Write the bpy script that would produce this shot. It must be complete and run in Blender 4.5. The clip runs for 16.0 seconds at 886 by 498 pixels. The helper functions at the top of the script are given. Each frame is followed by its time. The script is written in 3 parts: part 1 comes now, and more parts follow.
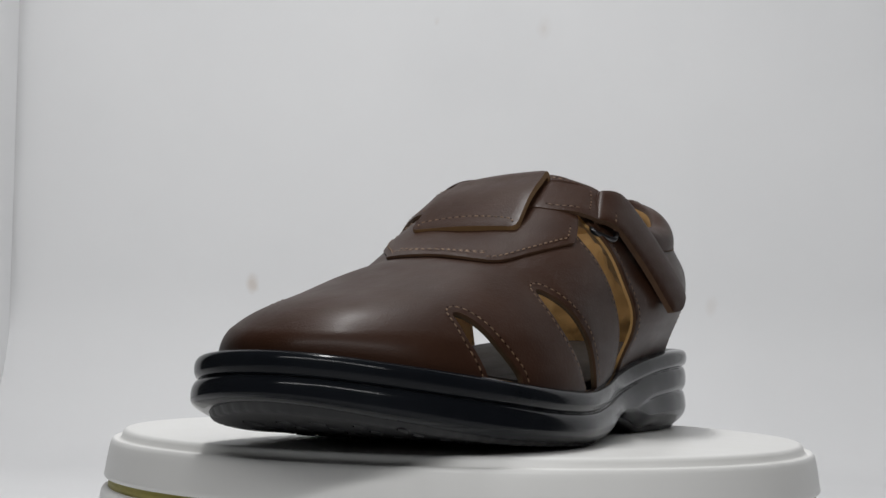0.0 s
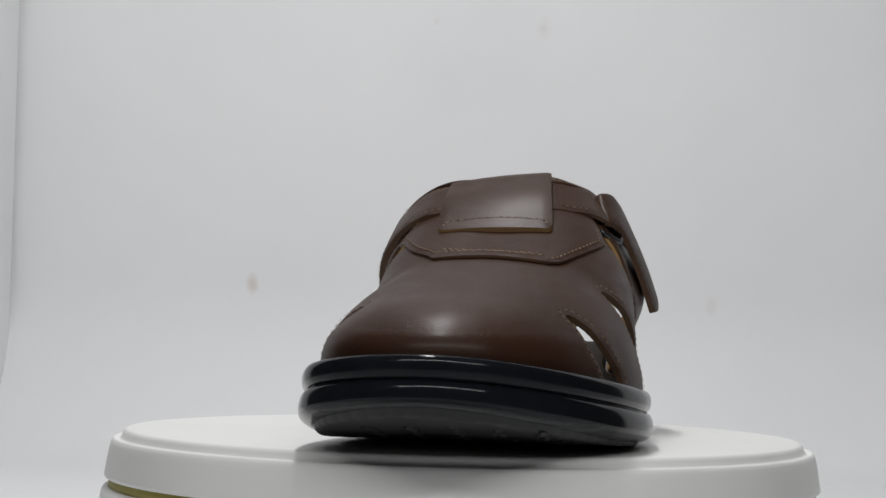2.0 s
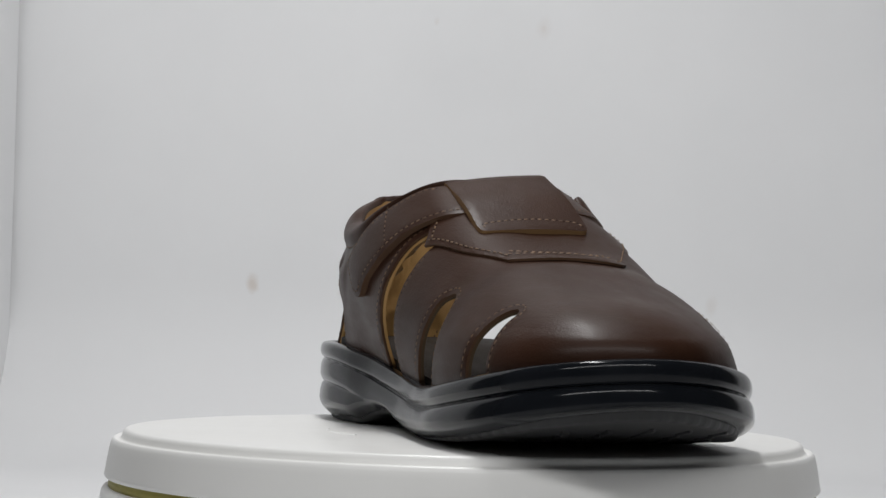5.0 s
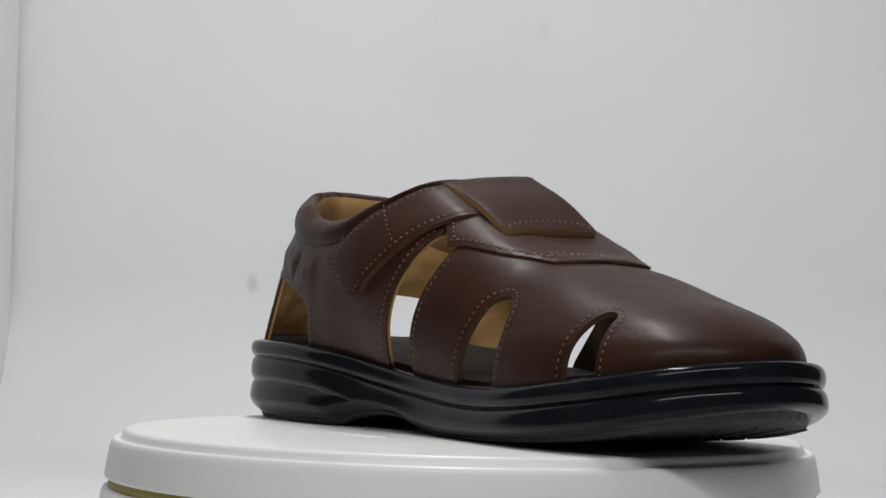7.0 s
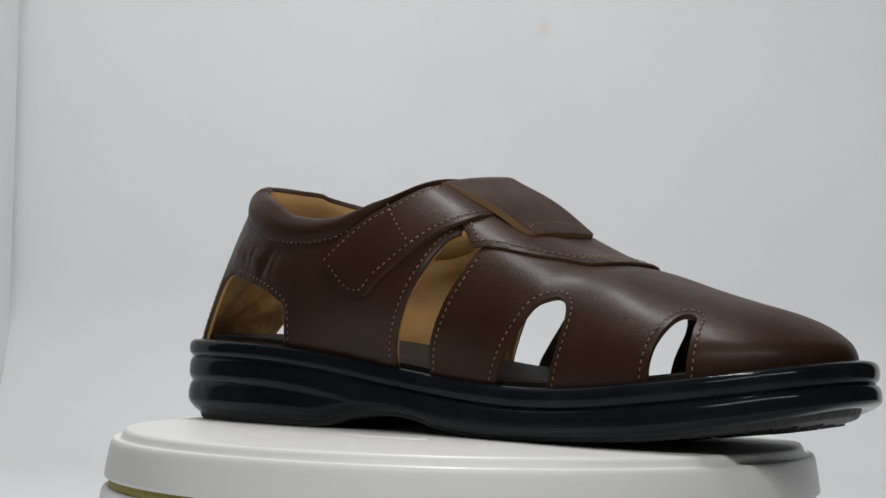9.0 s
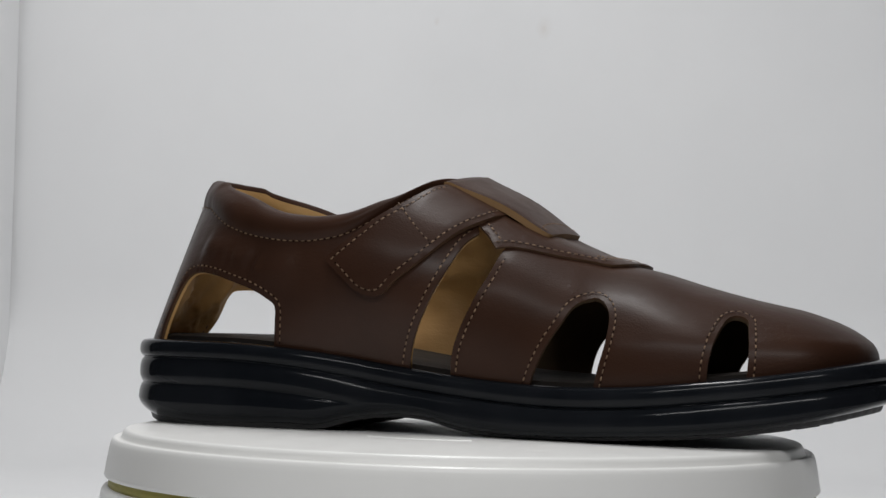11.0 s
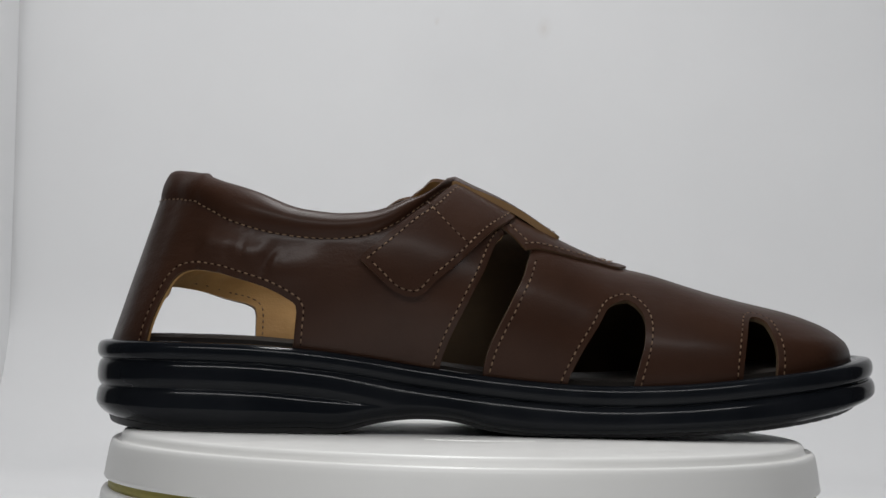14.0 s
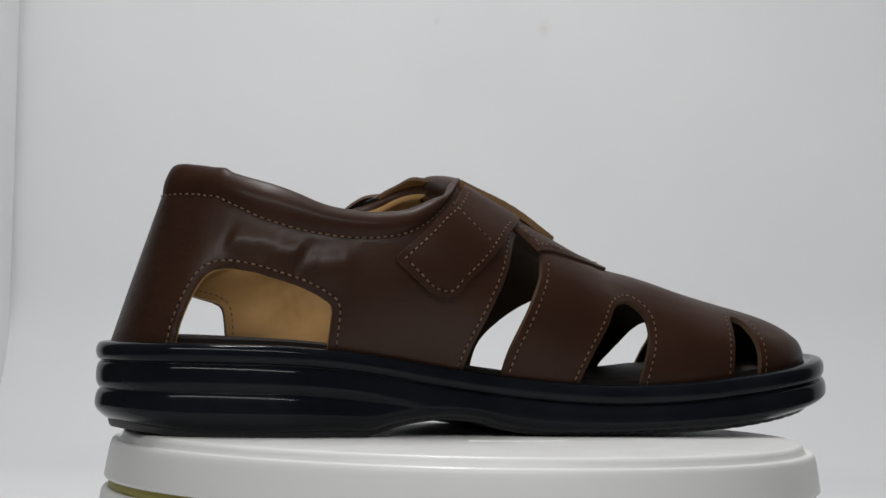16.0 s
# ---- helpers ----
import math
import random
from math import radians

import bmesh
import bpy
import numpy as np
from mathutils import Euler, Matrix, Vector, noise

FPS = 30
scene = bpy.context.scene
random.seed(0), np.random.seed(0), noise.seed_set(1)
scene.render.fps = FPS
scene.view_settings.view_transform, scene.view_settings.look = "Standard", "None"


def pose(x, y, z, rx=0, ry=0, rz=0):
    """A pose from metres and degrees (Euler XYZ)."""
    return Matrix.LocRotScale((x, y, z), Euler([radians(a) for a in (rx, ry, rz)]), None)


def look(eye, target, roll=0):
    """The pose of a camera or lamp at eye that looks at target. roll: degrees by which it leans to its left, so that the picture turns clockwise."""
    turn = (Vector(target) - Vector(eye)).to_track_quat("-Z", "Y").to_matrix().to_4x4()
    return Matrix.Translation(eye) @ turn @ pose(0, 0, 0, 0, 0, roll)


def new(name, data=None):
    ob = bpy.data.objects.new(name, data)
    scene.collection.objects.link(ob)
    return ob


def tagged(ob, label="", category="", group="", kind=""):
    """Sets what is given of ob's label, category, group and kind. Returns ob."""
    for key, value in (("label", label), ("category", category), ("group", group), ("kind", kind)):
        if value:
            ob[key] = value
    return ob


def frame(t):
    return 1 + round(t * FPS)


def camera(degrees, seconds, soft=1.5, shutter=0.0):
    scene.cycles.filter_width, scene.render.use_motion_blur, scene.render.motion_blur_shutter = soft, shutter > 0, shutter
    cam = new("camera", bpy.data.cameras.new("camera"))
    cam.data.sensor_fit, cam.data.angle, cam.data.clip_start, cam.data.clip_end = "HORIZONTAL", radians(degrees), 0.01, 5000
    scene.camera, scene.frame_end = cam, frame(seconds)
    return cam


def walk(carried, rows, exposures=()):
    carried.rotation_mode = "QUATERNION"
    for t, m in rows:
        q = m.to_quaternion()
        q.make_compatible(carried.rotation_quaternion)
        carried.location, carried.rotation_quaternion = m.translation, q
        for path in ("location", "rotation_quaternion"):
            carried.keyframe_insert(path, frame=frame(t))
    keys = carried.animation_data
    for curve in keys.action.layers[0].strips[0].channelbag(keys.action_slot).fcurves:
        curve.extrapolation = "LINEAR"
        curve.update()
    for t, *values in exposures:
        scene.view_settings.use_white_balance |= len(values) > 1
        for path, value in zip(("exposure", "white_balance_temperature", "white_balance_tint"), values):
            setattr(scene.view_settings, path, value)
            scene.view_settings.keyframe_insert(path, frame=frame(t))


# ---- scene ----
from mathutils import geometry
cam = camera(26.41, 16.0)
EYE = (0.0, -0.7024, 0.0438)
VIEW = look(EYE, (-0.01259, 0.29682, 0.08174), 1.336)
walk(cam, [(0.0, VIEW), (16.0, VIEW)])

# ---- light: a white photo box with lamps under its lid ----
world = bpy.data.worlds.new("world")
scene.world = world
world.use_nodes = True
world.node_tree.nodes["Background"].inputs[0].default_value = (1.0, 1.0, 1.0, 1)
world.node_tree.nodes["Background"].inputs[1].default_value = 0.025


def area(name, size_x, size_y, power, eye, target, colour=(1, 1, 1)):
    lamp = bpy.data.lights.new(name, "AREA")
    lamp.shape, lamp.size, lamp.size_y, lamp.energy, lamp.color = "RECTANGLE", size_x, size_y, power, colour
    ob = new(name, lamp)
    ob.matrix_world = look(eye, target)
    return ob


area("led_strip", 0.40, 0.04, 2.0, (-0.03, 0.03, 0.56), (-0.02, 0.03, 0))
area("led_panel", 0.76, 0.028, 1.7, (0.0, -0.54, 0.43), (0, 0.0, -0.01))


# ---- materials ----
def material(name, colour, rough, metal=0.0, specular=0.5):
    """A principled material; returns it with its node tree and shader."""
    m = bpy.data.materials.new(name)
    m.use_nodes = True
    b = m.node_tree.nodes["Principled BSDF"]
    b.inputs["Base Color"].default_value = (*colour, 1)
    b.inputs["Roughness"].default_value = rough
    b.inputs["Metallic"].default_value = metal
    b.inputs["Specular IOR Level"].default_value = specular
    return m, m.node_tree, b


def textured(tree, scale, detail=4.0, kind="ShaderNodeTexNoise", stretch=(1, 1, 1)):
    """A texture in the object's own metres."""
    at, move = tree.nodes.new("ShaderNodeTexCoord"), tree.nodes.new("ShaderNodeMapping")
    tex = tree.nodes.new(kind)
    tex.inputs["Scale"].default_value = scale
    if kind == "ShaderNodeTexNoise":
        tex.inputs["Detail"].default_value = detail
    move.inputs["Scale"].default_value = stretch
    tree.links.new(at.outputs["Object"], move.inputs["Vector"])
    tree.links.new(move.outputs["Vector"], tex.inputs["Vector"])
    return tex


def ramp(tree, value, stops):
    node = tree.nodes.new("ShaderNodeValToRGB")
    while len(node.color_ramp.elements) < len(stops):
        node.color_ramp.elements.new(0.5)
    for e, (at, colour) in zip(node.color_ramp.elements, stops):
        e.position, e.color = at, (*colour, 1) if len(colour) == 3 else colour
    tree.links.new(value, node.inputs["Fac"])
    return node


def bumped(tree, shader, heights):
    """Relief from (value, strength, distance) layers, coarse to fine."""
    last_bump = None
    for value, strength, distance in heights:
        node = tree.nodes.new("ShaderNodeBump")
        node.inputs["Strength"].default_value, node.inputs["Distance"].default_value = strength, distance
        tree.links.new(value, node.inputs["Height"])
        if last_bump:
            tree.links.new(last_bump.outputs["Normal"], node.inputs["Normal"])
        last_bump = node
    tree.links.new(last_bump.outputs["Normal"], shader.inputs["Normal"])


def leather_material(name, dark, light, rough, specular=0.3, crease_deep=0.16, polish=0.0):
    m, tree, b = material(name, dark, rough, specular=specular)
    b.inputs["Coat Weight"].default_value = polish
    b.inputs["Coat Roughness"].default_value = 0.28
    patch, grain, crease = textured(tree, 38, 5), textured(tree, 900, 3), textured(tree, 120, 6, stretch=(0.5, 1, 1.6))
    pores = textured(tree, 1500, kind="ShaderNodeTexVoronoi")
    tree.links.new(ramp(tree, patch.outputs["Fac"], [(0.3, dark), (0.72, light)]).outputs["Color"], b.inputs["Base Color"])
    gloss = ramp(tree, crease.outputs["Fac"], [(0.3, (rough - 0.04,) * 3), (0.75, (rough + 0.06,) * 3)])
    tree.links.new(gloss.outputs["Color"], b.inputs["Roughness"])
    bumped(tree, b, [(crease.outputs["Fac"], crease_deep, 0.0016), (grain.outputs["Fac"], 0.2, 0.0004), (pores.outputs["Distance"], 0.17, 0.0003)])
    return m


LEATHER = leather_material("brown_leather", (0.0310, 0.0129, 0.0071), (0.0425, 0.0184, 0.0104), 0.47, 0.10, 0.14, 0.12)
CREASED = leather_material("creased_brown_leather", (0.0310, 0.0129, 0.0071), (0.0425, 0.0184, 0.0104), 0.45, 0.13, 0.3, 0.22)
CUT = leather_material("cut_leather_edge", (0.062, 0.032, 0.018), (0.105, 0.058, 0.032), 0.65, 0.2)
EDGE = leather_material("raw_leather_edge", (0.11, 0.06, 0.03), (0.17, 0.095, 0.045), 0.7)
RAW = leather_material("raw_tan_edge", (0.20, 0.115, 0.05), (0.27, 0.16, 0.07), 0.7)
LINING = leather_material("tan_lining", (0.42, 0.238, 0.086), (0.55, 0.335, 0.135), 0.6, 0.25, 0.3)
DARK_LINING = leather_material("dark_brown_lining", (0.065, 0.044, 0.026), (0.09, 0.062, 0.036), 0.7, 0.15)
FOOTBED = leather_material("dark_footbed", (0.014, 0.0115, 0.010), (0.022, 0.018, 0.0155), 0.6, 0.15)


def rubber_material():
    m, tree, b = material("black_rubber", (0.008, 0.009, 0.012), 0.2, specular=0.16)
    smear, grain = textured(tree, 45, 5), textured(tree, 700, 3)
    tree.links.new(ramp(tree, smear.outputs["Fac"], [(0.3, (0.0055, 0.0066, 0.0088)), (0.75, (0.0105, 0.0118, 0.0145))]).outputs["Color"], b.inputs["Base Color"])
    tree.links.new(ramp(tree, smear.outputs["Fac"], [(0.3, (0.09,) * 3), (0.75, (0.2,) * 3)]).outputs["Color"], b.inputs["Roughness"])
    bumped(tree, b, [(smear.outputs["Fac"], 0.10, 0.001), (grain.outputs["Fac"], 0.04, 0.0003)])
    return m


RUBBER = rubber_material()
TREAD = material("matt_black_tread", (0.012, 0.012, 0.013), 0.55)[0]
METAL = material("gunmetal", (0.09, 0.09, 0.095), 0.32, 1.0)[0]


def thread_material():
    m, tree, b = material("tan_thread", (0.23, 0.14, 0.075), 0.7)
    wear = textured(tree, 260, 2)
    tree.links.new(ramp(tree, wear.outputs["Fac"], [(0.3, (0.085, 0.048, 0.027)), (0.6, (0.20, 0.122, 0.069))]).outputs["Color"], b.inputs["Base Color"])
    return m


THREAD = thread_material()
# near-black colour that stands in for the shade inside needle holes
HOLE_SHADE = material("needle_hole_shade", (0.006, 0.004, 0.003), 0.9, specular=0.05)[0]


def plastic_material():
    m, tree, b = material("white_plastic", (0.78, 0.78, 0.76), 0.38)
    dirt, scuff = textured(tree, 9, 6), textured(tree, 160, 4)
    tree.links.new(ramp(tree, dirt.outputs["Fac"], [(0.3, (0.87, 0.868, 0.85)), (0.8, (0.82, 0.815, 0.795))]).outputs["Color"], b.inputs["Base Color"])
    tree.links.new(ramp(tree, scuff.outputs["Fac"], [(0.3, (0.32,) * 3), (0.75, (0.46,) * 3)]).outputs["Color"], b.inputs["Roughness"])
    bumped(tree, b, [(scuff.outputs["Fac"], 0.03, 0.0004)])
    return m


PLASTIC = plastic_material()
OLIVE = leather_material("olive_yellow_plastic", (0.34, 0.30, 0.07), (0.42, 0.37, 0.10), 0.5)


def wall_material(name, spots=()):
    """White painted board with a faint mottle and small brown stains, each (x, z, radius)."""
    m, tree, b = material(name, (0.74, 0.745, 0.75), 0.62)
    mottle, grain = textured(tree, 7, 5), textured(tree, 240, 4)
    base = ramp(tree, mottle.outputs["Fac"], [(0.3, (0.77, 0.772, 0.778)), (0.75, (0.725, 0.728, 0.735))]).outputs["Color"]
    warp = textured(tree, 120, 4)
    at = tree.nodes.new("ShaderNodeTexCoord")
    for x, z, radius, amount in spots:
        away, bend, size = tree.nodes.new("ShaderNodeVectorMath"), tree.nodes.new("ShaderNodeMath"), tree.nodes.new("ShaderNodeVectorMath")
        away.operation, size.operation, bend.operation = "SUBTRACT", "MULTIPLY", "MULTIPLY_ADD"
        away.inputs[1].default_value = (x, 0, z)
        size.inputs[1].default_value = (1, 0, 0.6)
        length = tree.nodes.new("ShaderNodeVectorMath")
        length.operation = "LENGTH"
        tree.links.new(at.outputs["Object"], away.inputs[0])
        tree.links.new(away.outputs["Vector"], size.inputs[0])
        tree.links.new(size.outputs["Vector"], length.inputs[0])
        tree.links.new(warp.outputs["Fac"], bend.inputs[0])
        bend.inputs[1].default_value = radius * 2.2
        tree.links.new(length.outputs["Value"], bend.inputs[2])
        mask = ramp(tree, bend.outputs["Value"], [(radius * 1.2, (amount,) * 3), (radius * 2.0, (0, 0, 0))])
        mix = tree.nodes.new("ShaderNodeMix")
        mix.data_type = "RGBA"
        tree.links.new(mask.outputs["Color"], mix.inputs["Factor"])
        tree.links.new(base, mix.inputs["A"])
        mix.inputs["B"].default_value = (0.42, 0.30, 0.2, 1)
        base = mix.outputs["Result"]
    tree.links.new(base, b.inputs["Base Color"])
    bumped(tree, b, [(mottle.outputs["Fac"], 0.05, 0.004), (grain.outputs["Fac"], 0.03, 0.0006)])
    return m


# ---- the shoe's form: sole outline, featherline and last ----
OUTLINE = [(-135, 10), (-131, -9), (-121, -22.4), (-108, -28.6), (-91, -32), (-72, -33.4), (-50, -32.6), (-25, -29.6), (10, -29.5), (45, -33.5),
           (80, -37.5), (110, -36), (130, -31), (143, -22), (153, -7), (156.5, 10), (153, 25), (145, 38), (130, 53), (112, 63),
           (95, 69), (75, 72.5), (50, 72.5), (20, 67), (-15, 59), (-50, 56.5), (-80, 55), (-105, 50), (-121, 40), (-131.5, 25.5)]


def closed_curve(points, count):
    """A smooth closed curve through the points, resampled at even steps."""
    p = np.array(points, float)
    n, out = len(p), []
    for i in range(n):
        a, b, c, d = p[i - 1], p[i], p[(i + 1) % n], p[(i + 2) % n]
        for s in np.linspace(0, 1, 24, endpoint=False):
            out.append(0.5 * (2 * b + (c - a) * s + (2 * a - 5 * b + 4 * c - d) * s * s + (3 * b - a - 3 * c + d) * s ** 3))
    out = np.array(out + [out[0]])
    run = np.r_[0, np.cumsum(np.hypot(*np.diff(out, axis=0).T))]
    at = np.linspace(0, run[-1], count, endpoint=False)
    return np.stack([np.interp(at, run, out[:, k]) for k in (0, 1)], 1), run[-1]


NU = 480
RIM, GIRTH = closed_curve(OUTLINE, NU)
_t = np.roll(RIM, -1, 0) - np.roll(RIM, 1, 0)
_t /= np.hypot(*_t.T)[:, None]
OUTWARD = np.stack([_t[:, 1], -_t[:, 0]], 1)


def curve(x, table):
    """Smooth reading of a table of (x, value) pairs."""
    xs, ys = np.array(table, float).T
    m = np.gradient(ys, xs)
    x = np.clip(np.asarray(x, float), xs[0], xs[-1])
    k = np.clip(np.searchsorted(xs, x) - 1, 0, len(xs) - 2)
    h = xs[k + 1] - xs[k]
    s = (x - xs[k]) / h
    return (ys[k] * (1 + 2 * s) * (1 - s) ** 2 + m[k] * h * s * (1 - s) ** 2 + ys[k + 1] * s * s * (3 - 2 * s) + m[k + 1] * h * s * s * (s - 1))


SOLE_TOP = [(-136, 34), (-105, 34.2), (-75, 33.6), (-45, 31), (-16, 26.8), (13, 23.4), (43, 21.6), (73, 22.6), (102, 25.6), (132, 29.6), (157, 34)]
SOLE_LOW = [(-136, 5), (-120, 3), (-60, 2.8), (-46, 3.2), (-36, 6.0), (-16, 8.2), (-5, 7.3), (5, 4.8), (18, 3), (40, 2.6), (73, 4), (103, 6.3), (132, 11.0), (146, 14.2), (157, 17.2)]
SPINE_Y = [(-100, 10), (-40, 12), (20, 15.5), (60, 16.5), (90, 15), (116, 12)]
ROOF = [(-128, 122), (-115, 122), (-90, 122), (-50, 112), (-25, 102), (-3, 91), (13, 83.5), (30, 76), (46, 70), (62, 65.5), (82, 62.6), (100, 58.6), (127, 53.2), (147, 50.2)]
POWER = [(-128, 1.0), (-120, 1.08), (-108, 1.35), (-90, 1.75), (-40, 2.5), (0, 3.2), (25, 3.2), (60, 2.4), (100, 2.5), (125, 2.75), (140, 3.1), (147, 3.2)]
BULGE_A = [(-128, 0), (-100, 0.8), (-60, 4.6), (-25, 9.5), (0, 8), (20, 5), (40, 2.3), (80, 1.2), (150, 0)]
BULGE_B = [(-128, 0), (-100, 3.0), (-60, 7.0), (-25, 6.6), (0, 5.0), (20, 1.4), (40, -1.2), (80, -1.6), (115, -1.0), (150, 0)]
LOW_BULGE_B = [(-128, 0), (-100, 1.5), (-60, 6.5), (-25, 4.6), (0, 0.6), (18, 0), (150, 0)]
INSET = [(-136, 7), (60, 7), (100, 8), (130, 9.5), (157, 9.5)]


def ring(u, table):
    k = np.mod(np.asarray(u, float), GIRTH) / GIRTH * NU
    i = k.astype(int) % NU
    s = (k - np.floor(k))[..., None]
    return table[i] * (1 - s) + table[(i + 1) % NU] * s


def feather_inset(rim, out):
    x, outer = rim[..., 0], np.clip(out[..., 1] + 0.3, 0, 1)
    return curve(x, INSET) - 2.2 * outer * np.clip((x - 90) / 40, 0, 1) - 1.6 * outer * np.exp(-((x - 55) / 45) ** 2)


def last(u, r):
    """The foot form: u millimetres along the rim from the heel's back, r from the featherline (0) to the ridge (1)."""
    u, r = np.broadcast_arrays(np.asarray(u, float), np.asarray(r, float))
    out = ring(u, OUTWARD)
    rim = ring(u, RIM)
    foot = rim - feather_inset(rim, out)[..., None] * out
    bx = foot[..., 0]
    cx = np.interp(bx, [-128, 147], [-100, 116])
    cy = curve(cx, SPINE_Y)
    low, roof, n = curve(bx, SOLE_TOP) - 1.0, curve(bx, ROOF), curve(bx, POWER)
    side = np.clip((foot[..., 1] - cy) / 12, -1, 1) * 0.5 + 0.5
    bulge = curve(bx, BULGE_A) * (1 - side) + curve(bx, BULGE_B) * side
    a = np.clip(r, 0, 1) * np.pi / 2
    q = 1 - np.maximum(np.cos(a), 1e-9) ** (2 / n)
    h = np.maximum(np.sin(a), 1e-9) ** (2 / n)
    push = bulge * np.sin(np.pi * np.clip(h, 0, 1)) + curve(bx, LOW_BULGE_B) * side * np.sin(np.pi * np.clip(h / 0.6, 0, 1)) ** 2
    x = foot[..., 0] + (cx - foot[..., 0]) * q + out[..., 0] * push
    y = foot[..., 1] + (cy - foot[..., 1]) * q + out[..., 1] * push
    return np.stack([x, y, low + (roof - low) * h - 0.26 * np.maximum(x - cx, 0) * h * np.clip((cx - 40) / 40, 0, 1)], -1)


def skin(u, r, off=0.0):
    """Points of the last in metres, lifted off it by some millimetres along its normal."""
    u, r = np.broadcast_arrays(np.asarray(u, float), np.asarray(r, float))
    p = last(u, r)
    r0, r1 = np.clip(r - 0.015, 0, 0.97), np.clip(r + 0.015, 0.03, 1)
    n = np.cross(last(u + 0.8, np.clip(r, 0, 0.985)) - last(u - 0.8, np.clip(r, 0, 0.985)), last(u, r1) - last(u, r0))
    n /= np.linalg.norm(n, axis=-1, keepdims=True) + 1e-12
    return (p + n * np.asarray(off, float)[..., None] if np.ndim(off) else p + n * off) / 1000


# ---- building helpers ----
def mesh_object(name, verts, faces, mats, slots=None, smooth=True):
    me = bpy.data.meshes.new(name)
    me.from_pydata([tuple(v) for v in verts], [], faces)
    for m in mats if isinstance(mats, (list, tuple)) else [mats]:
        me.materials.append(m)
    if slots is not None:
        me.polygons.foreach_set("material_index", slots)
    me.polygons.foreach_set("use_smooth", [smooth] * len(faces))
    me.update()
    return new(name, me)


def part(name, made, parent, label=""):
    made.name = name
    made.parent = parent
    return tagged(made, label)


def sheet(name, pts, mats, around=False, across=False):
    """A grid of points as a mesh."""
    nu, nv = pts.shape[:2]
    faces = []
    for i in range(nu if around else nu - 1):
        for j in range(nv if across else nv - 1):
            a, b, c = i, (i + 1) % nu, (j + 1) % nv
            faces.append((a * nv + j, b * nv + j, b * nv + c, a * nv + c))
    return mesh_object(name, pts.reshape(-1, 3), faces, mats)


def lathe(name, profile, mat, n=192):
    a = np.linspace(0, 2 * np.pi, n, endpoint=False)
    pr = np.array(profile, float)
    return sheet(name, np.stack([np.stack([np.cos(t) * pr[:, 0], np.sin(t) * pr[:, 0], pr[:, 1]], 1) for t in a]), mat, around=True)


def smooth_run(points, step):
    """An open smooth curve through the points at about even steps, ends kept."""
    p = np.array(points, float)
    if len(p) > 2:
        q = np.vstack([2 * p[0] - p[1], p, 2 * p[-1] - p[-2]])
        out = []
        for i in range(1, len(q) - 2):
            a, b, c, d = q[i - 1:i + 3]
            for s in np.linspace(0, 1, 16, endpoint=False):
                out.append(0.5 * (2 * b + (c - a) * s + (2 * a - 5 * b + 4 * c - d) * s * s + (3 * b - a - 3 * c + d) * s ** 3))
        p = np.array(out + [p[-1]])
    run = np.r_[0, np.cumsum(np.hypot(*np.diff(p, axis=0).T))]
    at = np.linspace(0, run[-1], max(2, int(round(run[-1] / step)) + 1))
    return np.stack([np.interp(at, run, p[:, k]) for k in (0, 1)], 1)


def joined(runs, scale, step=1.3):
    """Runs of a closed outline, smooth within and cornered between, in chart units scaled to about millimetres."""
    out = []
    for run in runs:
        out.append(smooth_run(np.array(run, float) * scale, step)[:-1])
    return np.vstack(out)


def inside(points, loop):
    x, y = points.T
    hit = np.zeros(len(points), bool)
    for (ax, ay), (bx, by) in zip(loop, np.roll(loop, -1, 0)):
        if ay != by:
            hit ^= ((ay > y) != (by > y)) & (x < (bx - ax) * (y - ay) / (by - ay) + ax)
    return hit


def near_loop(points, loop, gap):
    keep = np.ones(len(points), bool)
    for k in range(0, len(points), 400):
        d = np.hypot(points[k:k + 400, None, 0] - loop[None, :, 0], points[k:k + 400, None, 1] - loop[None, :, 1]).min(1)
        keep[k:k + 400] = d > gap
    return keep


def cut_out(loop, cell):
    """Triangles that fill an outline, with an even field of points inside it."""
    lo, hi = loop.min(0), loop.max(0)
    gx, gy = np.meshgrid(np.arange(lo[0], hi[0], cell), np.arange(lo[1], hi[1], cell))
    gx = gx + (np.arange(gx.shape[0]) % 2)[:, None] * cell / 2
    field = np.stack([gx.ravel(), gy.ravel()], 1)
    field = field[inside(field, loop)]
    field = field[near_loop(field, loop, cell * 0.45)]
    n = len(loop)
    pts = [Vector(p) for p in np.vstack([loop, field])]
    v, _, f, origin, _, _ = geometry.delaunay_2d_cdt(pts, [(i, (i + 1) % n) for i in range(n)], [], 1, 1e-6)
    v, f = np.array([tuple(p) for p in v]), [tuple(t) for t in f]
    return v, f


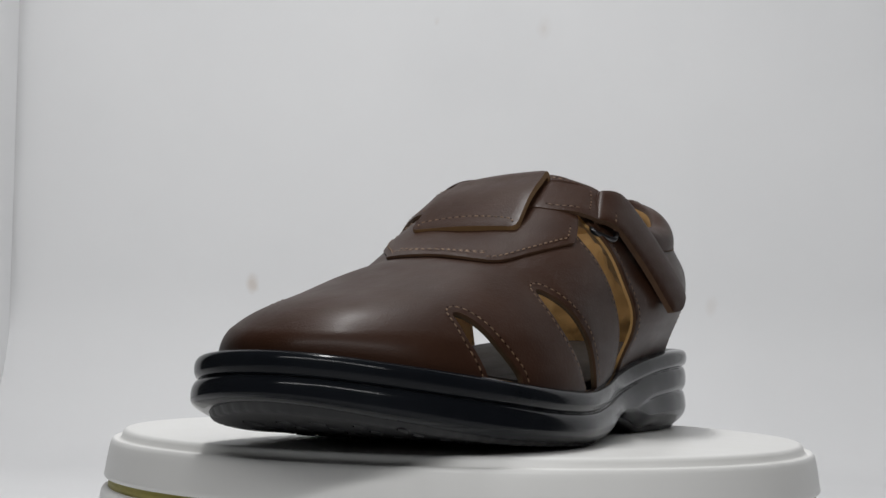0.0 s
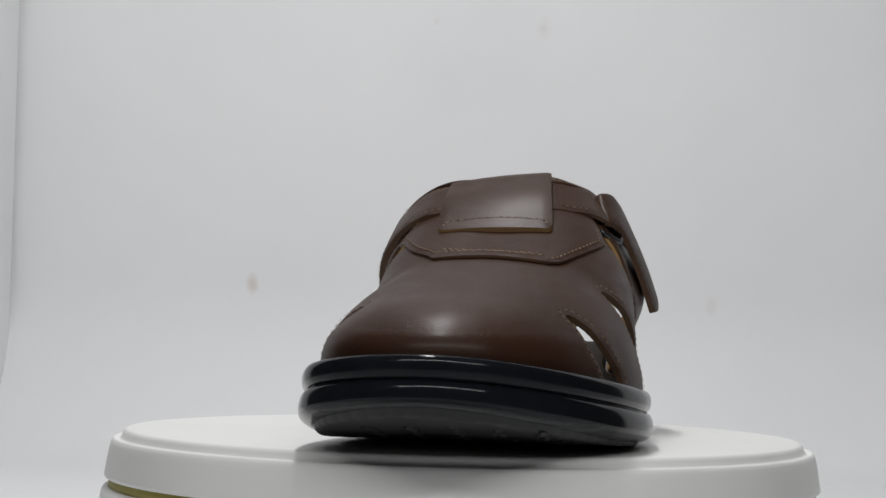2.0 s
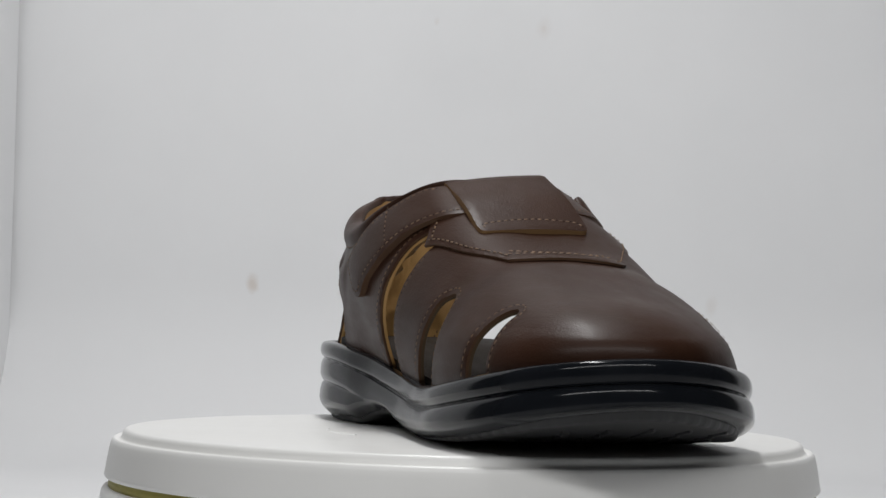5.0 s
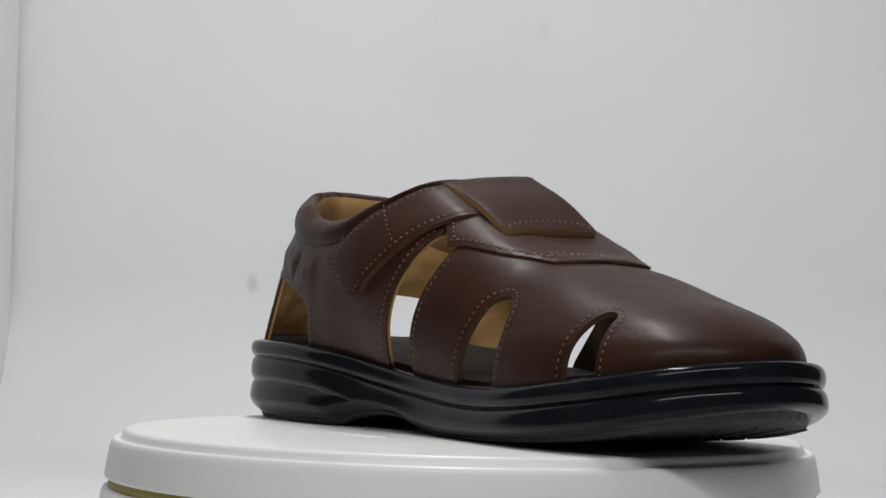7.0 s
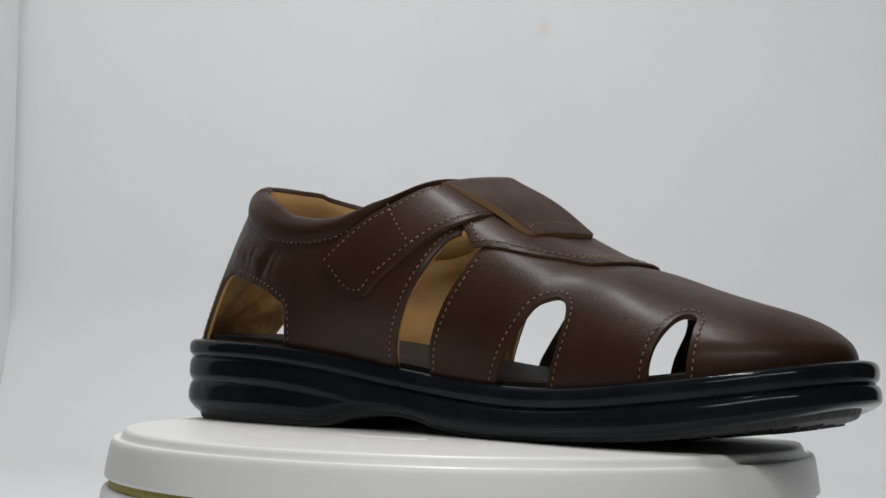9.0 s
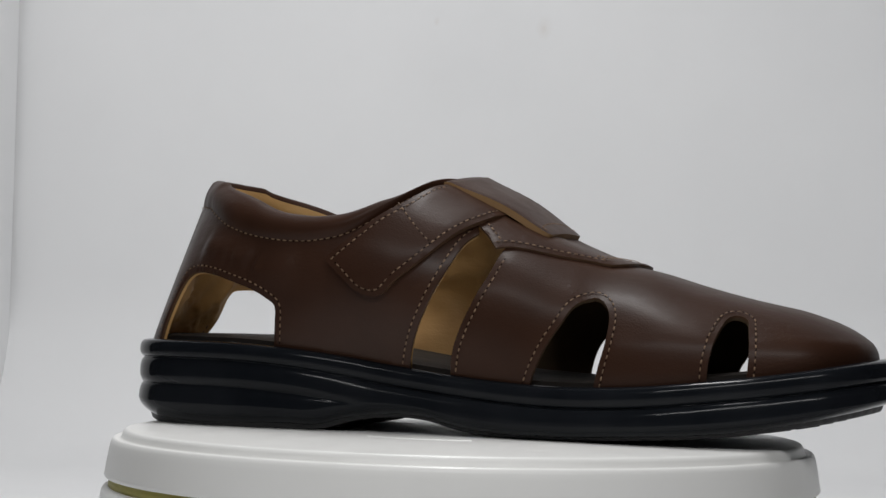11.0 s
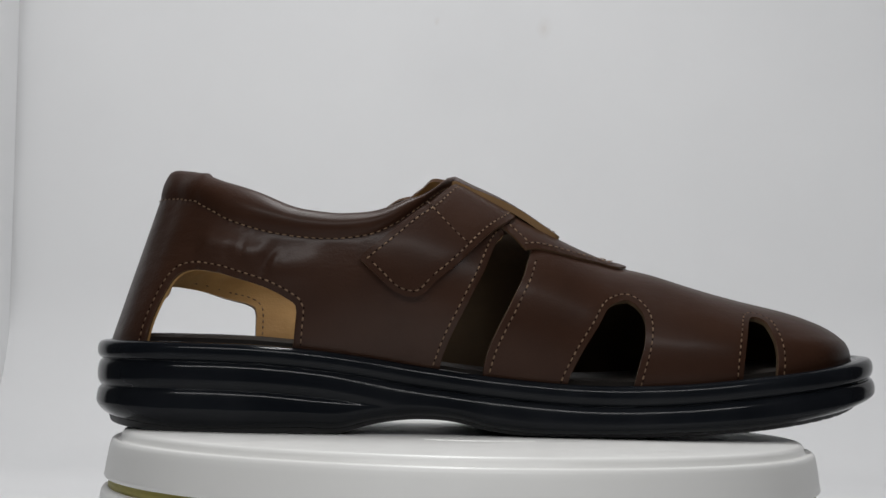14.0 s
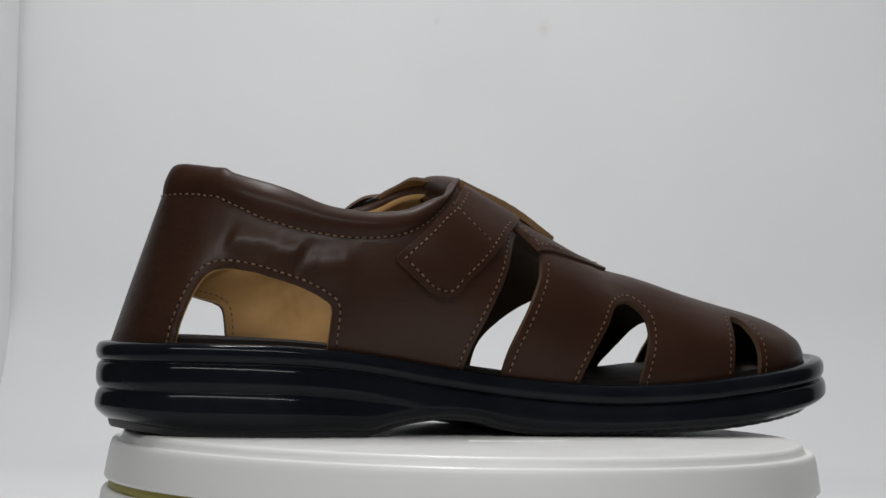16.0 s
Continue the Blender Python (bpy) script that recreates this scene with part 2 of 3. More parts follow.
def panel(name, loop, scale, place, low, high, parent, mats, label="", cell=3.0, weld=False, edge_drop=0.45):
    """A piece of hide: an outline in a chart, laid on a form between two lifts (millimetres; numbers or functions of the chart)."""
    v, f = cut_out(loop, cell)
    c = v / scale
    rim_near = ~near_loop(v, loop, 0.02)
    lo = low(c) if callable(low) else np.full(len(c), float(low))
    hi = high(c) if callable(high) else np.full(len(c), float(high))
    hi = hi - rim_near * edge_drop
    top, under = place(c, hi), place(c, lo)
    count = {}
    for t in f:
        for a, b in ((t[0], t[1]), (t[1], t[2]), (t[2], t[0])):
            count[(a, b)] = 1
    border = [(a, b) for a, b in count if (b, a) not in count]
    n = len(c)
    faces = list(f) + [tuple(i + n for i in reversed(t)) for t in f]
    slots = [0] * len(f) + [2] * len(f)
    for a, b in border:
        if weld and c[a, 1] > 0.999 and c[b, 1] > 0.999 and c[a, 0] != c[b, 0]:
            continue
        faces.append((b, a, a + n, b + n))
        slots.append(1)
    verts = np.vstack([top, under])
    me = bpy.data.meshes.new(name)
    me.from_pydata([tuple(p) for p in verts], [], faces)
    for m in mats:
        me.materials.append(m)
    me.polygons.foreach_set("material_index", slots)
    me.polygons.foreach_set("use_smooth", [True] * len(faces))
    bm = bmesh.new()
    bm.from_mesh(me)
    if weld:
        bm.verts.ensure_lookup_table()
        for layer in (bm.verts[:n], bm.verts[n:]):
            crown = [v for v in layer if v.co.x > 0.06 and v.co.z > 0.042 and all(f.material_index != 1 for f in v.link_faces)]
            bmesh.ops.remove_doubles(bm, verts=[v for v in layer if v.co.x <= 0.06], dist=2e-5)
            bmesh.ops.remove_doubles(bm, verts=crown, dist=0.0016)
        bmesh.ops.remove_doubles(bm, verts=bm.verts, dist=2e-5)
        bmesh.ops.dissolve_degenerate(bm, edges=bm.edges, dist=1e-5)
        soft = [v for v in bm.verts if v.co.x > 0.05 and all(f.material_index != 1 for f in v.link_faces) and v.co.z > 0.04]
        for _ in range(9):
            bmesh.ops.smooth_vert(bm, verts=soft, factor=0.5, use_axis_x=True, use_axis_y=True, use_axis_z=True)
    bmesh.ops.recalc_face_normals(bm, faces=bm.faces)
    for e in bm.edges:
        if len(e.link_faces) == 2 and e.link_faces[0].material_index != e.link_faces[1].material_index:
            e.smooth = False
    bm.to_mesh(me)
    bm.free()
    me.update()
    ob = new(name, me)
    ob.parent = parent
    return tagged(ob, label)


def stitch_mesh(name, paths, parent, label="", length=0.0018, pitch=0.0026, wide=0.00029, high=0.00017, hole_dots=True):
    """Rows of single thread stitches along paths given as (points, normals)."""
    verts, faces, slots = [], [], []
    rnd = random.Random(len(paths) * 31 + len(paths[0][0]))
    for pts, nor in paths:
        run = np.r_[0, np.cumsum(np.linalg.norm(np.diff(pts, axis=0), axis=1))]
        for s in np.arange(pitch * 0.5, run[-1] - pitch * 0.4, pitch):
            half = length * (0.46 + 0.08 * rnd.random())
            a, b, m = (np.array([np.interp(s + d, run, pts[:, k]) for k in range(3)]) for d in (-half, half, 0))
            n = np.array([np.interp(s, run, nor[:, k]) for k in range(3)])
            n /= np.linalg.norm(n)
            t = (b - a) / (np.linalg.norm(b - a) + 1e-12)
            w = np.cross(n, t) * wide * (0.85 + 0.3 * rnd.random())
            t = t + np.cross(n, t) * (rnd.random() - 0.5) * 0.25
            k = len(verts)
            dip = n * 0.0002
            verts += [a - dip, m - w, m + n * high, m + w, b - dip,
                      m * 0.5 + a * 0.5 - w * 0.9, m * 0.5 + a * 0.5 + n * high * 0.85, m * 0.5 + a * 0.5 + w * 0.9,
                      m * 0.5 + b * 0.5 - w * 0.9, m * 0.5 + b * 0.5 + n * high * 0.85, m * 0.5 + b * 0.5 + w * 0.9]
            for q in ((0, 5, 6), (0, 6, 7), (5, 1, 2, 6), (6, 2, 3, 7), (1, 8, 9, 2), (2, 9, 10, 3), (8, 4, 9), (9, 4, 10)):
                faces.append(tuple(k + i for i in q))
                slots.append(0)
            if not hole_dots:
                continue
            # a flat dark disc painting the shade of the hole before the next stitch
            e, g, side = m + t * pitch * 0.5 + n * 0.00003, len(verts), np.cross(n, t)
            verts += [e + (t * math.cos(w) * 0.00038 + side * math.sin(w) * 0.00026) for w in np.linspace(0, 2 * np.pi, 7)[:-1]]
            faces.append(tuple(range(g, g + 6)))
            slots.append(1)
    ob = mesh_object(name, verts, faces, [THREAD, HOLE_SHADE], slots)
    ob.parent = parent
    return tagged(ob, label, kind="stuff")


# ---- charts of the last ----
FOOT_U = np.arange(0, GIRTH, 0.5)
_rim = ring(FOOT_U, RIM)
FOOT_X = (_rim - feather_inset(_rim, ring(FOOT_U, OUTWARD))[:, None] * ring(FOOT_U, OUTWARD))[:, 0]
TOE = int(np.argmax(FOOT_X))
HEEL = int(np.argmin(FOOT_X[-60:])) + len(FOOT_X) - 60


def side_a(x):
    """The place on the rim, on the side with the sewn strap, abreast of x."""
    return np.interp(x, np.maximum.accumulate(FOOT_X[:TOE + 1]), FOOT_U[:TOE + 1])


def side_b(x):
    k = np.arange(HEEL, TOE - 1, -1)
    return np.interp(x, np.maximum.accumulate(FOOT_X[k]), FOOT_U[k])


def on_rim(c, lift):
    """Chart (u, r)."""
    return skin(c[:, 0], np.clip(c[:, 1], 0, 1), lift)


def on_top(c, lift):
    """Chart (x, w): w from one featherline (-1) over the ridge (0) to the other (1)."""
    u = np.where(c[:, 1] < 0, side_a(c[:, 0]), side_b(c[:, 0]))
    return skin(u, 1 - np.abs(c[:, 1]), lift)


def normals_of(place, c, lift):
    e = 0.4
    du = place(c + [e, 0], lift) - place(c - [e, 0], lift)
    dr = place(c + [0, 0.012], lift) - place(c - [0, 0.012], lift)
    n = np.cross(du, dr)
    return n / (np.linalg.norm(n, axis=1, keepdims=True) + 1e-12)


def seam(place, run, scale, lift, shift=0.0):
    """A stitched line along a chart run, set sideways by some metres and laid back on the form."""
    c = smooth_run(np.array(run, float) * scale, 1.2) / scale
    up = lift(c) if callable(lift) else np.full(len(c), float(lift))
    p = place(c, up)
    n = normals_of(place, c, up)
    n = n * np.sign((n * (p - np.array([0, 0.012, 0.045]))).sum(1).mean())
    if shift:
        t = np.gradient(p, axis=0)
        t /= np.linalg.norm(t, axis=1, keepdims=True) + 1e-12
        side = np.cross(n, t) * shift
        e, g = 0.5, 0.01
        du, dr = (place(c + [e, 0], up) - place(c - [e, 0], up)) / (2 * e), (place(c + [0, g], up) - place(c - [0, g], up)) / (2 * g)
        a11, a12, a22 = (du * du).sum(1), (du * dr).sum(1), (dr * dr).sum(1)
        b1, b2, det = (du * side).sum(1), (dr * side).sum(1), a11 * a22 - a12 * a12 + 1e-18
        c = c + np.stack([np.clip((a22 * b1 - a12 * b2) / det, -8, 8), np.clip((a11 * b2 - a12 * b1) / det, -0.07, 0.07)], 1)
        if place is on_rim:
            c[:, 1] = np.clip(c[:, 1], 0.004, 1)
        p = place(c, up)
    return p, n


RIM_SCALE, TOP_SCALE = np.array([1.0, 72.0]), np.array([0.85, 62.0])


# ---- the sandal ----
shoe = new("sandal")
tagged(shoe, "brown leather closed-toe sandal with cut-outs and black rubber sole", "sandal")


def roll(q, deep):
    """Inset across one moulded roll, q from -1 to 1."""
    return deep * (1 - math.sqrt(max(0, 1 - min(1, abs(q)) ** 2.15)))


def band(q, deep, under, start=0.6):
    """Inset down one moulded band, q from 0 to 1: a rounded shoulder, a straight wall and an undercut foot."""
    if q < 0.5:
        return deep * (1 - math.sqrt(max(0.0, 1 - ((0.5 - q) / 0.5) ** 2)))
    return under * (max(0.0, q - start) / (1 - start)) ** 2.2


def sole_profile(x):
    """Side profile from lip to tread: rows of (height share, inset in millimetres); three bands at the heel, two in front."""
    heel = np.clip((-24 - x) / 36, 0, 1)
    heel = heel * heel * (3 - 2 * heel)
    tall = float(curve(x, SOLE_TOP) - curve(x, SOLE_LOW)) - 1.5
    split1 = (6.7 + 0.7 * (1 - heel)) / tall
    split2 = min(0.8, 16.4 / tall)
    rows = []
    for v in np.linspace(0, 1, 96):
        whole = (v - split1) / (1 - split1)
        if v < split1:
            ins = 0.9 * (1 - heel) + roll(2 * v / split1 - 1, 2.3)
        elif v < split2:
            ins = (0.2 + band((v - split1) / (split2 - split1), 1.9, 1.5)) * heel + band(whole, 2.5, 4.2) * (1 - heel)
        else:
            ins = band((v - split2) / (1 - split2), 1.9, 6.0, 0.42) * heel + band(whole, 2.5, 4.2) * (1 - heel)
        rows.append((v, ins))
    return rows


def build_sole():
    cols = []
    for i in range(NU):
        x = RIM[i, 0]
        top, low = float(curve(x, SOLE_TOP)), float(curve(x, SOLE_LOW)) + 1.5
        o = OUTWARD[i]
        col = [(*(RIM[i] - o * 12), top - 0.8), (*(RIM[i] - o * 5.5), top - 0.7), (*(RIM[i] - o * 4.4), top + 0.15), (*(RIM[i] - o * 3.6), top + 0.2)]
        reach = np.clip((x - 122) / 30, 0, 1)
        for v, ins in sole_profile(x):
            ins = ins - 1.9 * reach * reach * (3 - 2 * reach)
            col.append((*(RIM[i] - o * ins), top + (low - top) * v))
        col.append((*(RIM[i] - o * 9), low + 0.2))
        cols.append(col)
    body = sheet("sole_body", np.array(cols) / 1000, RUBBER, around=True)
    part("sole_body", body, shoe, "glossy black rubber sole with moulded rolls")
    # tread pad with a notched edge
    v, f = cut_out((RIM - OUTWARD * 7.4)[::2], 5.0)
    z = np.maximum(curve(v[:, 0], SOLE_LOW) + 0.1, 2.64)
    under = mesh_object("tread_pad", np.c_[v, z] / 1000, [t[::-1] for t in f], TREAD)
    part("tread_pad", under, shoe, "matt black rubber tread")
    ring_pts = []
    for i in range(NU):
        o = OUTWARD[i]
        notch = 0.4 if i % 5 == 0 and RIM[i, 0] > 20 else 0.0
        column = []
        for a, rise, k in ((4.6, 3.0, 0), (5.4, 0.6, 1), (6.0, 0.1, 1), (7.5, 0.0, 0)):
            px, py = RIM[i] - o * (a + notch * k)
            column.append((px, py, max(float(curve(px, SOLE_LOW)) + 0.1, 2.64) + rise + notch * k))
        ring_pts.append(column)
    edge = sheet("tread_edge", np.array(ring_pts) / 1000, TREAD, around=True)
    part("tread_edge", edge, shoe)
    # raised bars on the pad's front
    for row, x in enumerate((134, 124, 113, 101, 89)):
        for k in range(5):
            y = 16 + (k - 2) * (13 - row * 0.3 + (row > 1) * 2) + row * 0.6
            lean = (k - 2) * 0.28
            pts = []
            for a in np.linspace(-1, 1, 6):
                qx, qy = x + 4.2 * a - abs(k - 2) * 2.6, y + 2.0 * a * lean + 1.2 * (1 - a * a)
                zz = float(curve(qx, SOLE_LOW))
                w = 1.5 * math.sqrt(max(0.05, 1 - a * a))
                pts.append([(qx, qy - w, zz + 0.15), (qx, qy - w * 0.7, zz - 0.45), (qx, qy + w * 0.7, zz - 0.45), (qx, qy + w, zz + 0.15)])
            part("tread_bar", sheet("tread_bar", np.array(pts) / 1000, TREAD), shoe)


build_sole()

# footbed
_in = (RIM - OUTWARD * 8.6)[::2]
_v, _f = cut_out(_in, 5.0)
_edge = ~near_loop(_v, _in, 0.02)
_z = curve(_v[:, 0], SOLE_TOP) + np.where(_edge, 1.6, 2.5)
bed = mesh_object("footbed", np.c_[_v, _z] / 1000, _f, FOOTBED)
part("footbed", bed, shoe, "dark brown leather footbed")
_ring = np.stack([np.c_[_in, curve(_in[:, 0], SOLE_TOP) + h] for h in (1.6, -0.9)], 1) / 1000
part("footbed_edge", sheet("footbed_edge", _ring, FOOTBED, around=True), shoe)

# chart outlines: cut edges of the hide, (millimetres along the rim, share of the way to the ridge)
CUT1_A = [(272, 0), (273.5, .22), (275, .40), (276, .49), (274, .535), (270, .51), (266, .42), (261.5, .26), (259, .12), (258, 0)]
CUT2_A = [(217, 0), (219, .083), (221.5, .192), (223, .317), (222, .40), (218.5, .443), (214, .41), (209, .338), (204, .208), (197, .062), (193, 0)]
CUT3_FRONT_A = [(163, 0), (165, .04), (168, .092), (172, .175), (177, .317), (179.5, .44)]
CUT3_BACK_A = [(147.5, 0), (151, .054), (156, .138), (162, .275), (167, .45), (170.5, .545)]
CUT1_B = [(437, 0), (436, .046), (432, .117), (427, .22), (422, .35), (417, .455), (414, .48), (412.6, .46), (413, .362), (414, .246), (416.5, .142), (419, .042), (420, 0)]
CUT2_B = [(499, 0), (495, .09), (487, .21), (478.5, .342), (471, .458), (467, .495), (465, .482), (465.5, .388), (469, .271), (474, .167), (478, .083), (481, 0)]
CUT3_FRONT_B = [(514, .567), (514, .487), (516.5, .354), (520.5, .233), (526, .12), (532, .04), (536, 0)]
CUT3_BACK_B = [(529, .567), (531, .45), (534.5, .317), (538.5, .21), (543, .13), (546, .07), (547, 0)]
HEEL_A = [(38, 0), (38.5, .09), (39.5, .158), (43, .229), (48, .272), (55, .267), (65, .229), (74, .192), (85, .154), (92, .125), (95.5, .104), (95.5, .06), (95, 0)]
COLLAR_TOP = [(-128, .632), (-121, .617), (-109, .567), (-104, .535), (-93.5, .48), (-80, .425), (-68, .382), (-57, .372), (-48, .379), (-38, .41), (-28, .483), (-18, .60), (-8, .93)]
COLLAR_SEAM = [(-128, .552), (-121, .54), (-110.5, .492), (-104, .452), (-98, .412), (-90, .362), (-79, .318), (-68, .296), (-57, .29), (-47, .30), (-37, .333), (-27, .412), (-18, .55), (-8, .80)]


def back(run):
    return [(u - GIRTH, r) for u, r in run]


def collar_run(table):
    xs = np.array([x for x, _ in table if x >= -128])
    a = [(float(side_a(x)), float(curve(x, [q for q in table if q[0] >= -128]))) for x in xs[::-1]]
    b = [(float(side_b(x) - GIRTH), float(curve(x, [q for q in table if q[0] >= -128]))) for x in xs[1:]]
    a = [q for q in a if q[0] > 3]
    b = [q for q in b if q[0] < -3]
    return a + [(0.0, table[0][1])] + b


HIDE = (LEATHER, CUT, EDGE)
LINED = (LEATHER, CUT, LINING)
SKIN = (LINING, LINING, LINING)

# vamp: toe, side bands and instep
XR = [25, 45, 65, 85, 105, 120, 130, 137, 142, 145.5, 146.8]
ridge = [(float(side_a(x)), 1.0) for x in XR] + [(float(FOOT_U[TOE]), 1.0)] + [(float(side_b(x)), 1.0) for x in XR[::-1]]
vamp_runs = [CUT3_FRONT_A, [CUT3_FRONT_A[-1], (181.5, .56), (183, .75), ridge[0]]]
vamp_runs += [[a, b] for a, b in zip(ridge[:-1], ridge[1:])]
vamp_runs += [[ridge[-1], (510, .75), CUT3_FRONT_B[0]], CUT3_FRONT_B, [CUT3_FRONT_B[-1], CUT2_B[0]], CUT2_B, [CUT2_B[-1], CUT1_B[0]], CUT1_B,
              [CUT1_B[-1], CUT1_A[0]], CUT1_A, [CUT1_A[-1], CUT2_A[0]], CUT2_A, [CUT2_A[-1], CUT3_FRONT_A[0]]]
vamp_loop = joined(vamp_runs, RIM_SCALE)
vamp = panel("vamp", vamp_loop, RIM_SCALE, on_rim, 0.7, 2.2, shoe, HIDE, "smooth brown leather vamp with side bands", weld=True)
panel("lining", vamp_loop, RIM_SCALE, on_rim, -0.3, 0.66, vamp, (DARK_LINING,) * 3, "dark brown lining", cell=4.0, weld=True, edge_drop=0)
stitch_mesh("stitching", [seam(on_rim, run, RIM_SCALE, 2.24, sh) for run, sh in (
    (CUT1_A, -0.0023), (CUT2_A, -0.0023), (CUT3_FRONT_A, -0.0024), (CUT1_B, -0.0023), (CUT2_B, -0.0023), (CUT3_FRONT_B, -0.0024))], vamp, "tan contrast stitching")

# quarter: one hide round the heel, with a window on each side
seam_run = collar_run(COLLAR_SEAM)
lifted = [(u, r + 0.012) for u, r in seam_run]
HEEL_B = [(-21.7, 0), (-22.5, .06), (-24.5, .12), (-28.7, .188), (-33.7, .27), (-40.7, .265), (-56.7, .205), (-68.7, .152), (-78.7, .12), (-81.5, .1), (-81.5, .05), (-81.2, 0)]
c3b = back(CUT3_BACK_B)
quarter_runs = [CUT3_BACK_A, [CUT3_BACK_A[-1], (166, .72), (160, .88), lifted[0]], lifted, [lifted[-1], (-156, .74), c3b[0]], c3b,
                [c3b[-1], HEEL_B[-1]], HEEL_B[::-1], [HEEL_B[0], HEEL_A[0]], HEEL_A, [HEEL_A[-1], CUT3_BACK_A[0]]]
quarter_loop = joined(quarter_runs, RIM_SCALE)


FOLDS = [((89, 21.6), (82, 15.4), 1.9, -1.5), ((98, 16.5), (88, 13), 4.8, 1.2), ((82, 18.5), (60, 22.5), 5.4, 1.25), ((58, 27), (54.5, 23), 2.2, -0.35),
         ((-72, 21), (-64, 14), 2.4, -1.0), ((-80, 19), (-74, 12), 4.0, 0.8)]
_rnd = random.Random(7)
for _ in range(34):
    # fine wrinkles in the soft part of the side
    _u, _w = _rnd.uniform(58, 104), _rnd.uniform(15, 27)
    _tilt, _half = _rnd.uniform(-0.3, 1.2), _rnd.uniform(0.8, 2.6)
    FOLDS.append(((_u - _half * math.cos(_tilt), _w - _half * math.sin(_tilt)), (_u + _half * math.cos(_tilt), _w + _half * math.sin(_tilt)), _rnd.uniform(0.7, 1.2), -_rnd.uniform(0.12, 0.32)))
_calm = np.vstack([smooth_run(np.array(r) * RIM_SCALE, 2) for r in (seam_run, HEEL_A, HEEL_B)])


def crumpled(c, lift):
    """Soft folds in the hide between collar and heel window, none at the sewn lines."""
    p = c * RIM_SCALE
    gap = np.concatenate([np.hypot(p[k:k + 400, None, 0] - _calm[None, :, 0], p[k:k + 400, None, 1] - _calm[None, :, 1]).min(1) for k in range(0, len(p), 400)])
    free = np.clip((gap - 1.0) / 4.5, 0, 1)
    free = free * free * (3 - 2 * free)
    out = np.zeros(len(c))
    for (au, ar), (bu, br), wide, deep in FOLDS:
        d = np.array([bu - au, br - ar], float)
        s = np.clip(((p[:, 0] - au) * d[0] + (p[:, 1] - ar) * d[1]) / (d @ d), 0, 1)
        away = np.hypot(p[:, 0] - au - d[0] * s, p[:, 1] - ar - d[1] * s)
        out = out + deep * np.exp(-(away / wide) ** 2)
    return lift + out * free


def creased(c):
    """Wrinkles of the soft inner skin."""
    p = c * RIM_SCALE
    u, r = p.T
    free = np.concatenate([np.hypot(p[k:k + 400, None, 0] - quarter_loop[None, :, 0], p[k:k + 400, None, 1] - quarter_loop[None, :, 1]).min(1) for k in range(0, len(p), 400)])
    free = np.clip((free - 1.0) / 3.5, 0, 1)
    fine = np.abs(np.sin(u * 0.10 + r * 0.5 + 1.6 * np.sin(u * 0.13 + r * 0.2)))
    broad = (1 + np.sin(u * 0.21 + r * 0.34 + 2 * np.sin(r * 0.3))) * 0.5
    padded = np.clip((r - 10.5 + 1.5 * np.sin(u * 0.12)) / 7, 0, 1)
    return -0.4 - free * (1.3 * (1 - fine) ** 3 + 1.6 * broad + 2.6 * padded * padded * (3 - 2 * padded))


quarter = panel("quarter", quarter_loop, RIM_SCALE, on_rim, 0.7, lambda c: crumpled(c, 2.2), shoe, (CREASED, CUT, EDGE), "creased brown leather quarter with heel windows", cell=1.25)
panel("lining", quarter_loop, RIM_SCALE, on_rim, creased, 0.66, quarter, SKIN, "creased tan leather lining", cell=1.9, edge_drop=0)
stitch_mesh("stitching", [seam(on_rim, run, RIM_SCALE, lambda c: crumpled(c, 2.3), sh) for run, sh in (
    (HEEL_A, 0.0025), (HEEL_B, -0.0025), (CUT3_BACK_A, 0.0024), (c3b, 0.0024))] + [seam(on_rim, seam_run, RIM_SCALE, 2.5)], quarter, "tan contrast stitching")


stitch_mesh("lining_stitching", [(p, -n) for p, n in (seam(on_rim, run, RIM_SCALE, lambda c: creased(c) - 0.35, sh) for run, sh in ((HEEL_A, 0.0025), (HEEL_B, -0.0025)))], quarter, "tan stitching on the lining", hole_dots=False)


def build_collar():
    """Padded roll along the opening, and its tan inner face."""
    n = 220
    low, high = smooth_run(np.array(seam_run) * RIM_SCALE, 1), smooth_run(np.array(collar_run(COLLAR_TOP)) * RIM_SCALE, 1)
    pick = lambda run: np.stack([np.interp(np.linspace(0, 1, n), np.linspace(0, 1, len(run)), run[:, k]) for k in (0, 1)], 1) / RIM_SCALE
    low = pick(low)
    us = low[:, 0]
    o = np.argsort(high[:, 0])
    top_r = np.interp(us, (high[o] / RIM_SCALE)[:, 0], (high[o] / RIM_SCALE)[:, 1])
    outer, inner = [], []
    puff = np.clip((np.abs(us) - 10) / 65, 0, 1)
    puff = 1.2 + 2.0 * puff * puff * (3 - 2 * puff)
    for c in np.linspace(0, 1, 14):
        r = low[:, 1] + (top_r - low[:, 1]) * c
        lift = 1.7 + puff * math.sin(math.pi * min(1, c * 0.9 + 0.04)) ** 0.75
        outer.append(skin(us, r, lift))
    for a in np.linspace(0.25, 1, 4):
        outer.append(skin(us, top_r + 0.012 * math.sin(a * math.pi), 1.9 - a * 3.4))
    part("collar", sheet("collar", np.stack(outer, 1), LEATHER), quarter, "padded brown leather collar")
    for c in np.linspace(0, 1, 10):
        r = top_r + (low[:, 1] - 0.03 - top_r) * c
        inner.append(skin(us, r, -1.5 - 2.2 * math.sin(math.pi * c) ** 0.7 + 1.1 * c))
    part("collar_lining", sheet("collar_lining", np.stack(inner, 1), LINING), quarter, "soft tan leather collar lining")


build_collar()

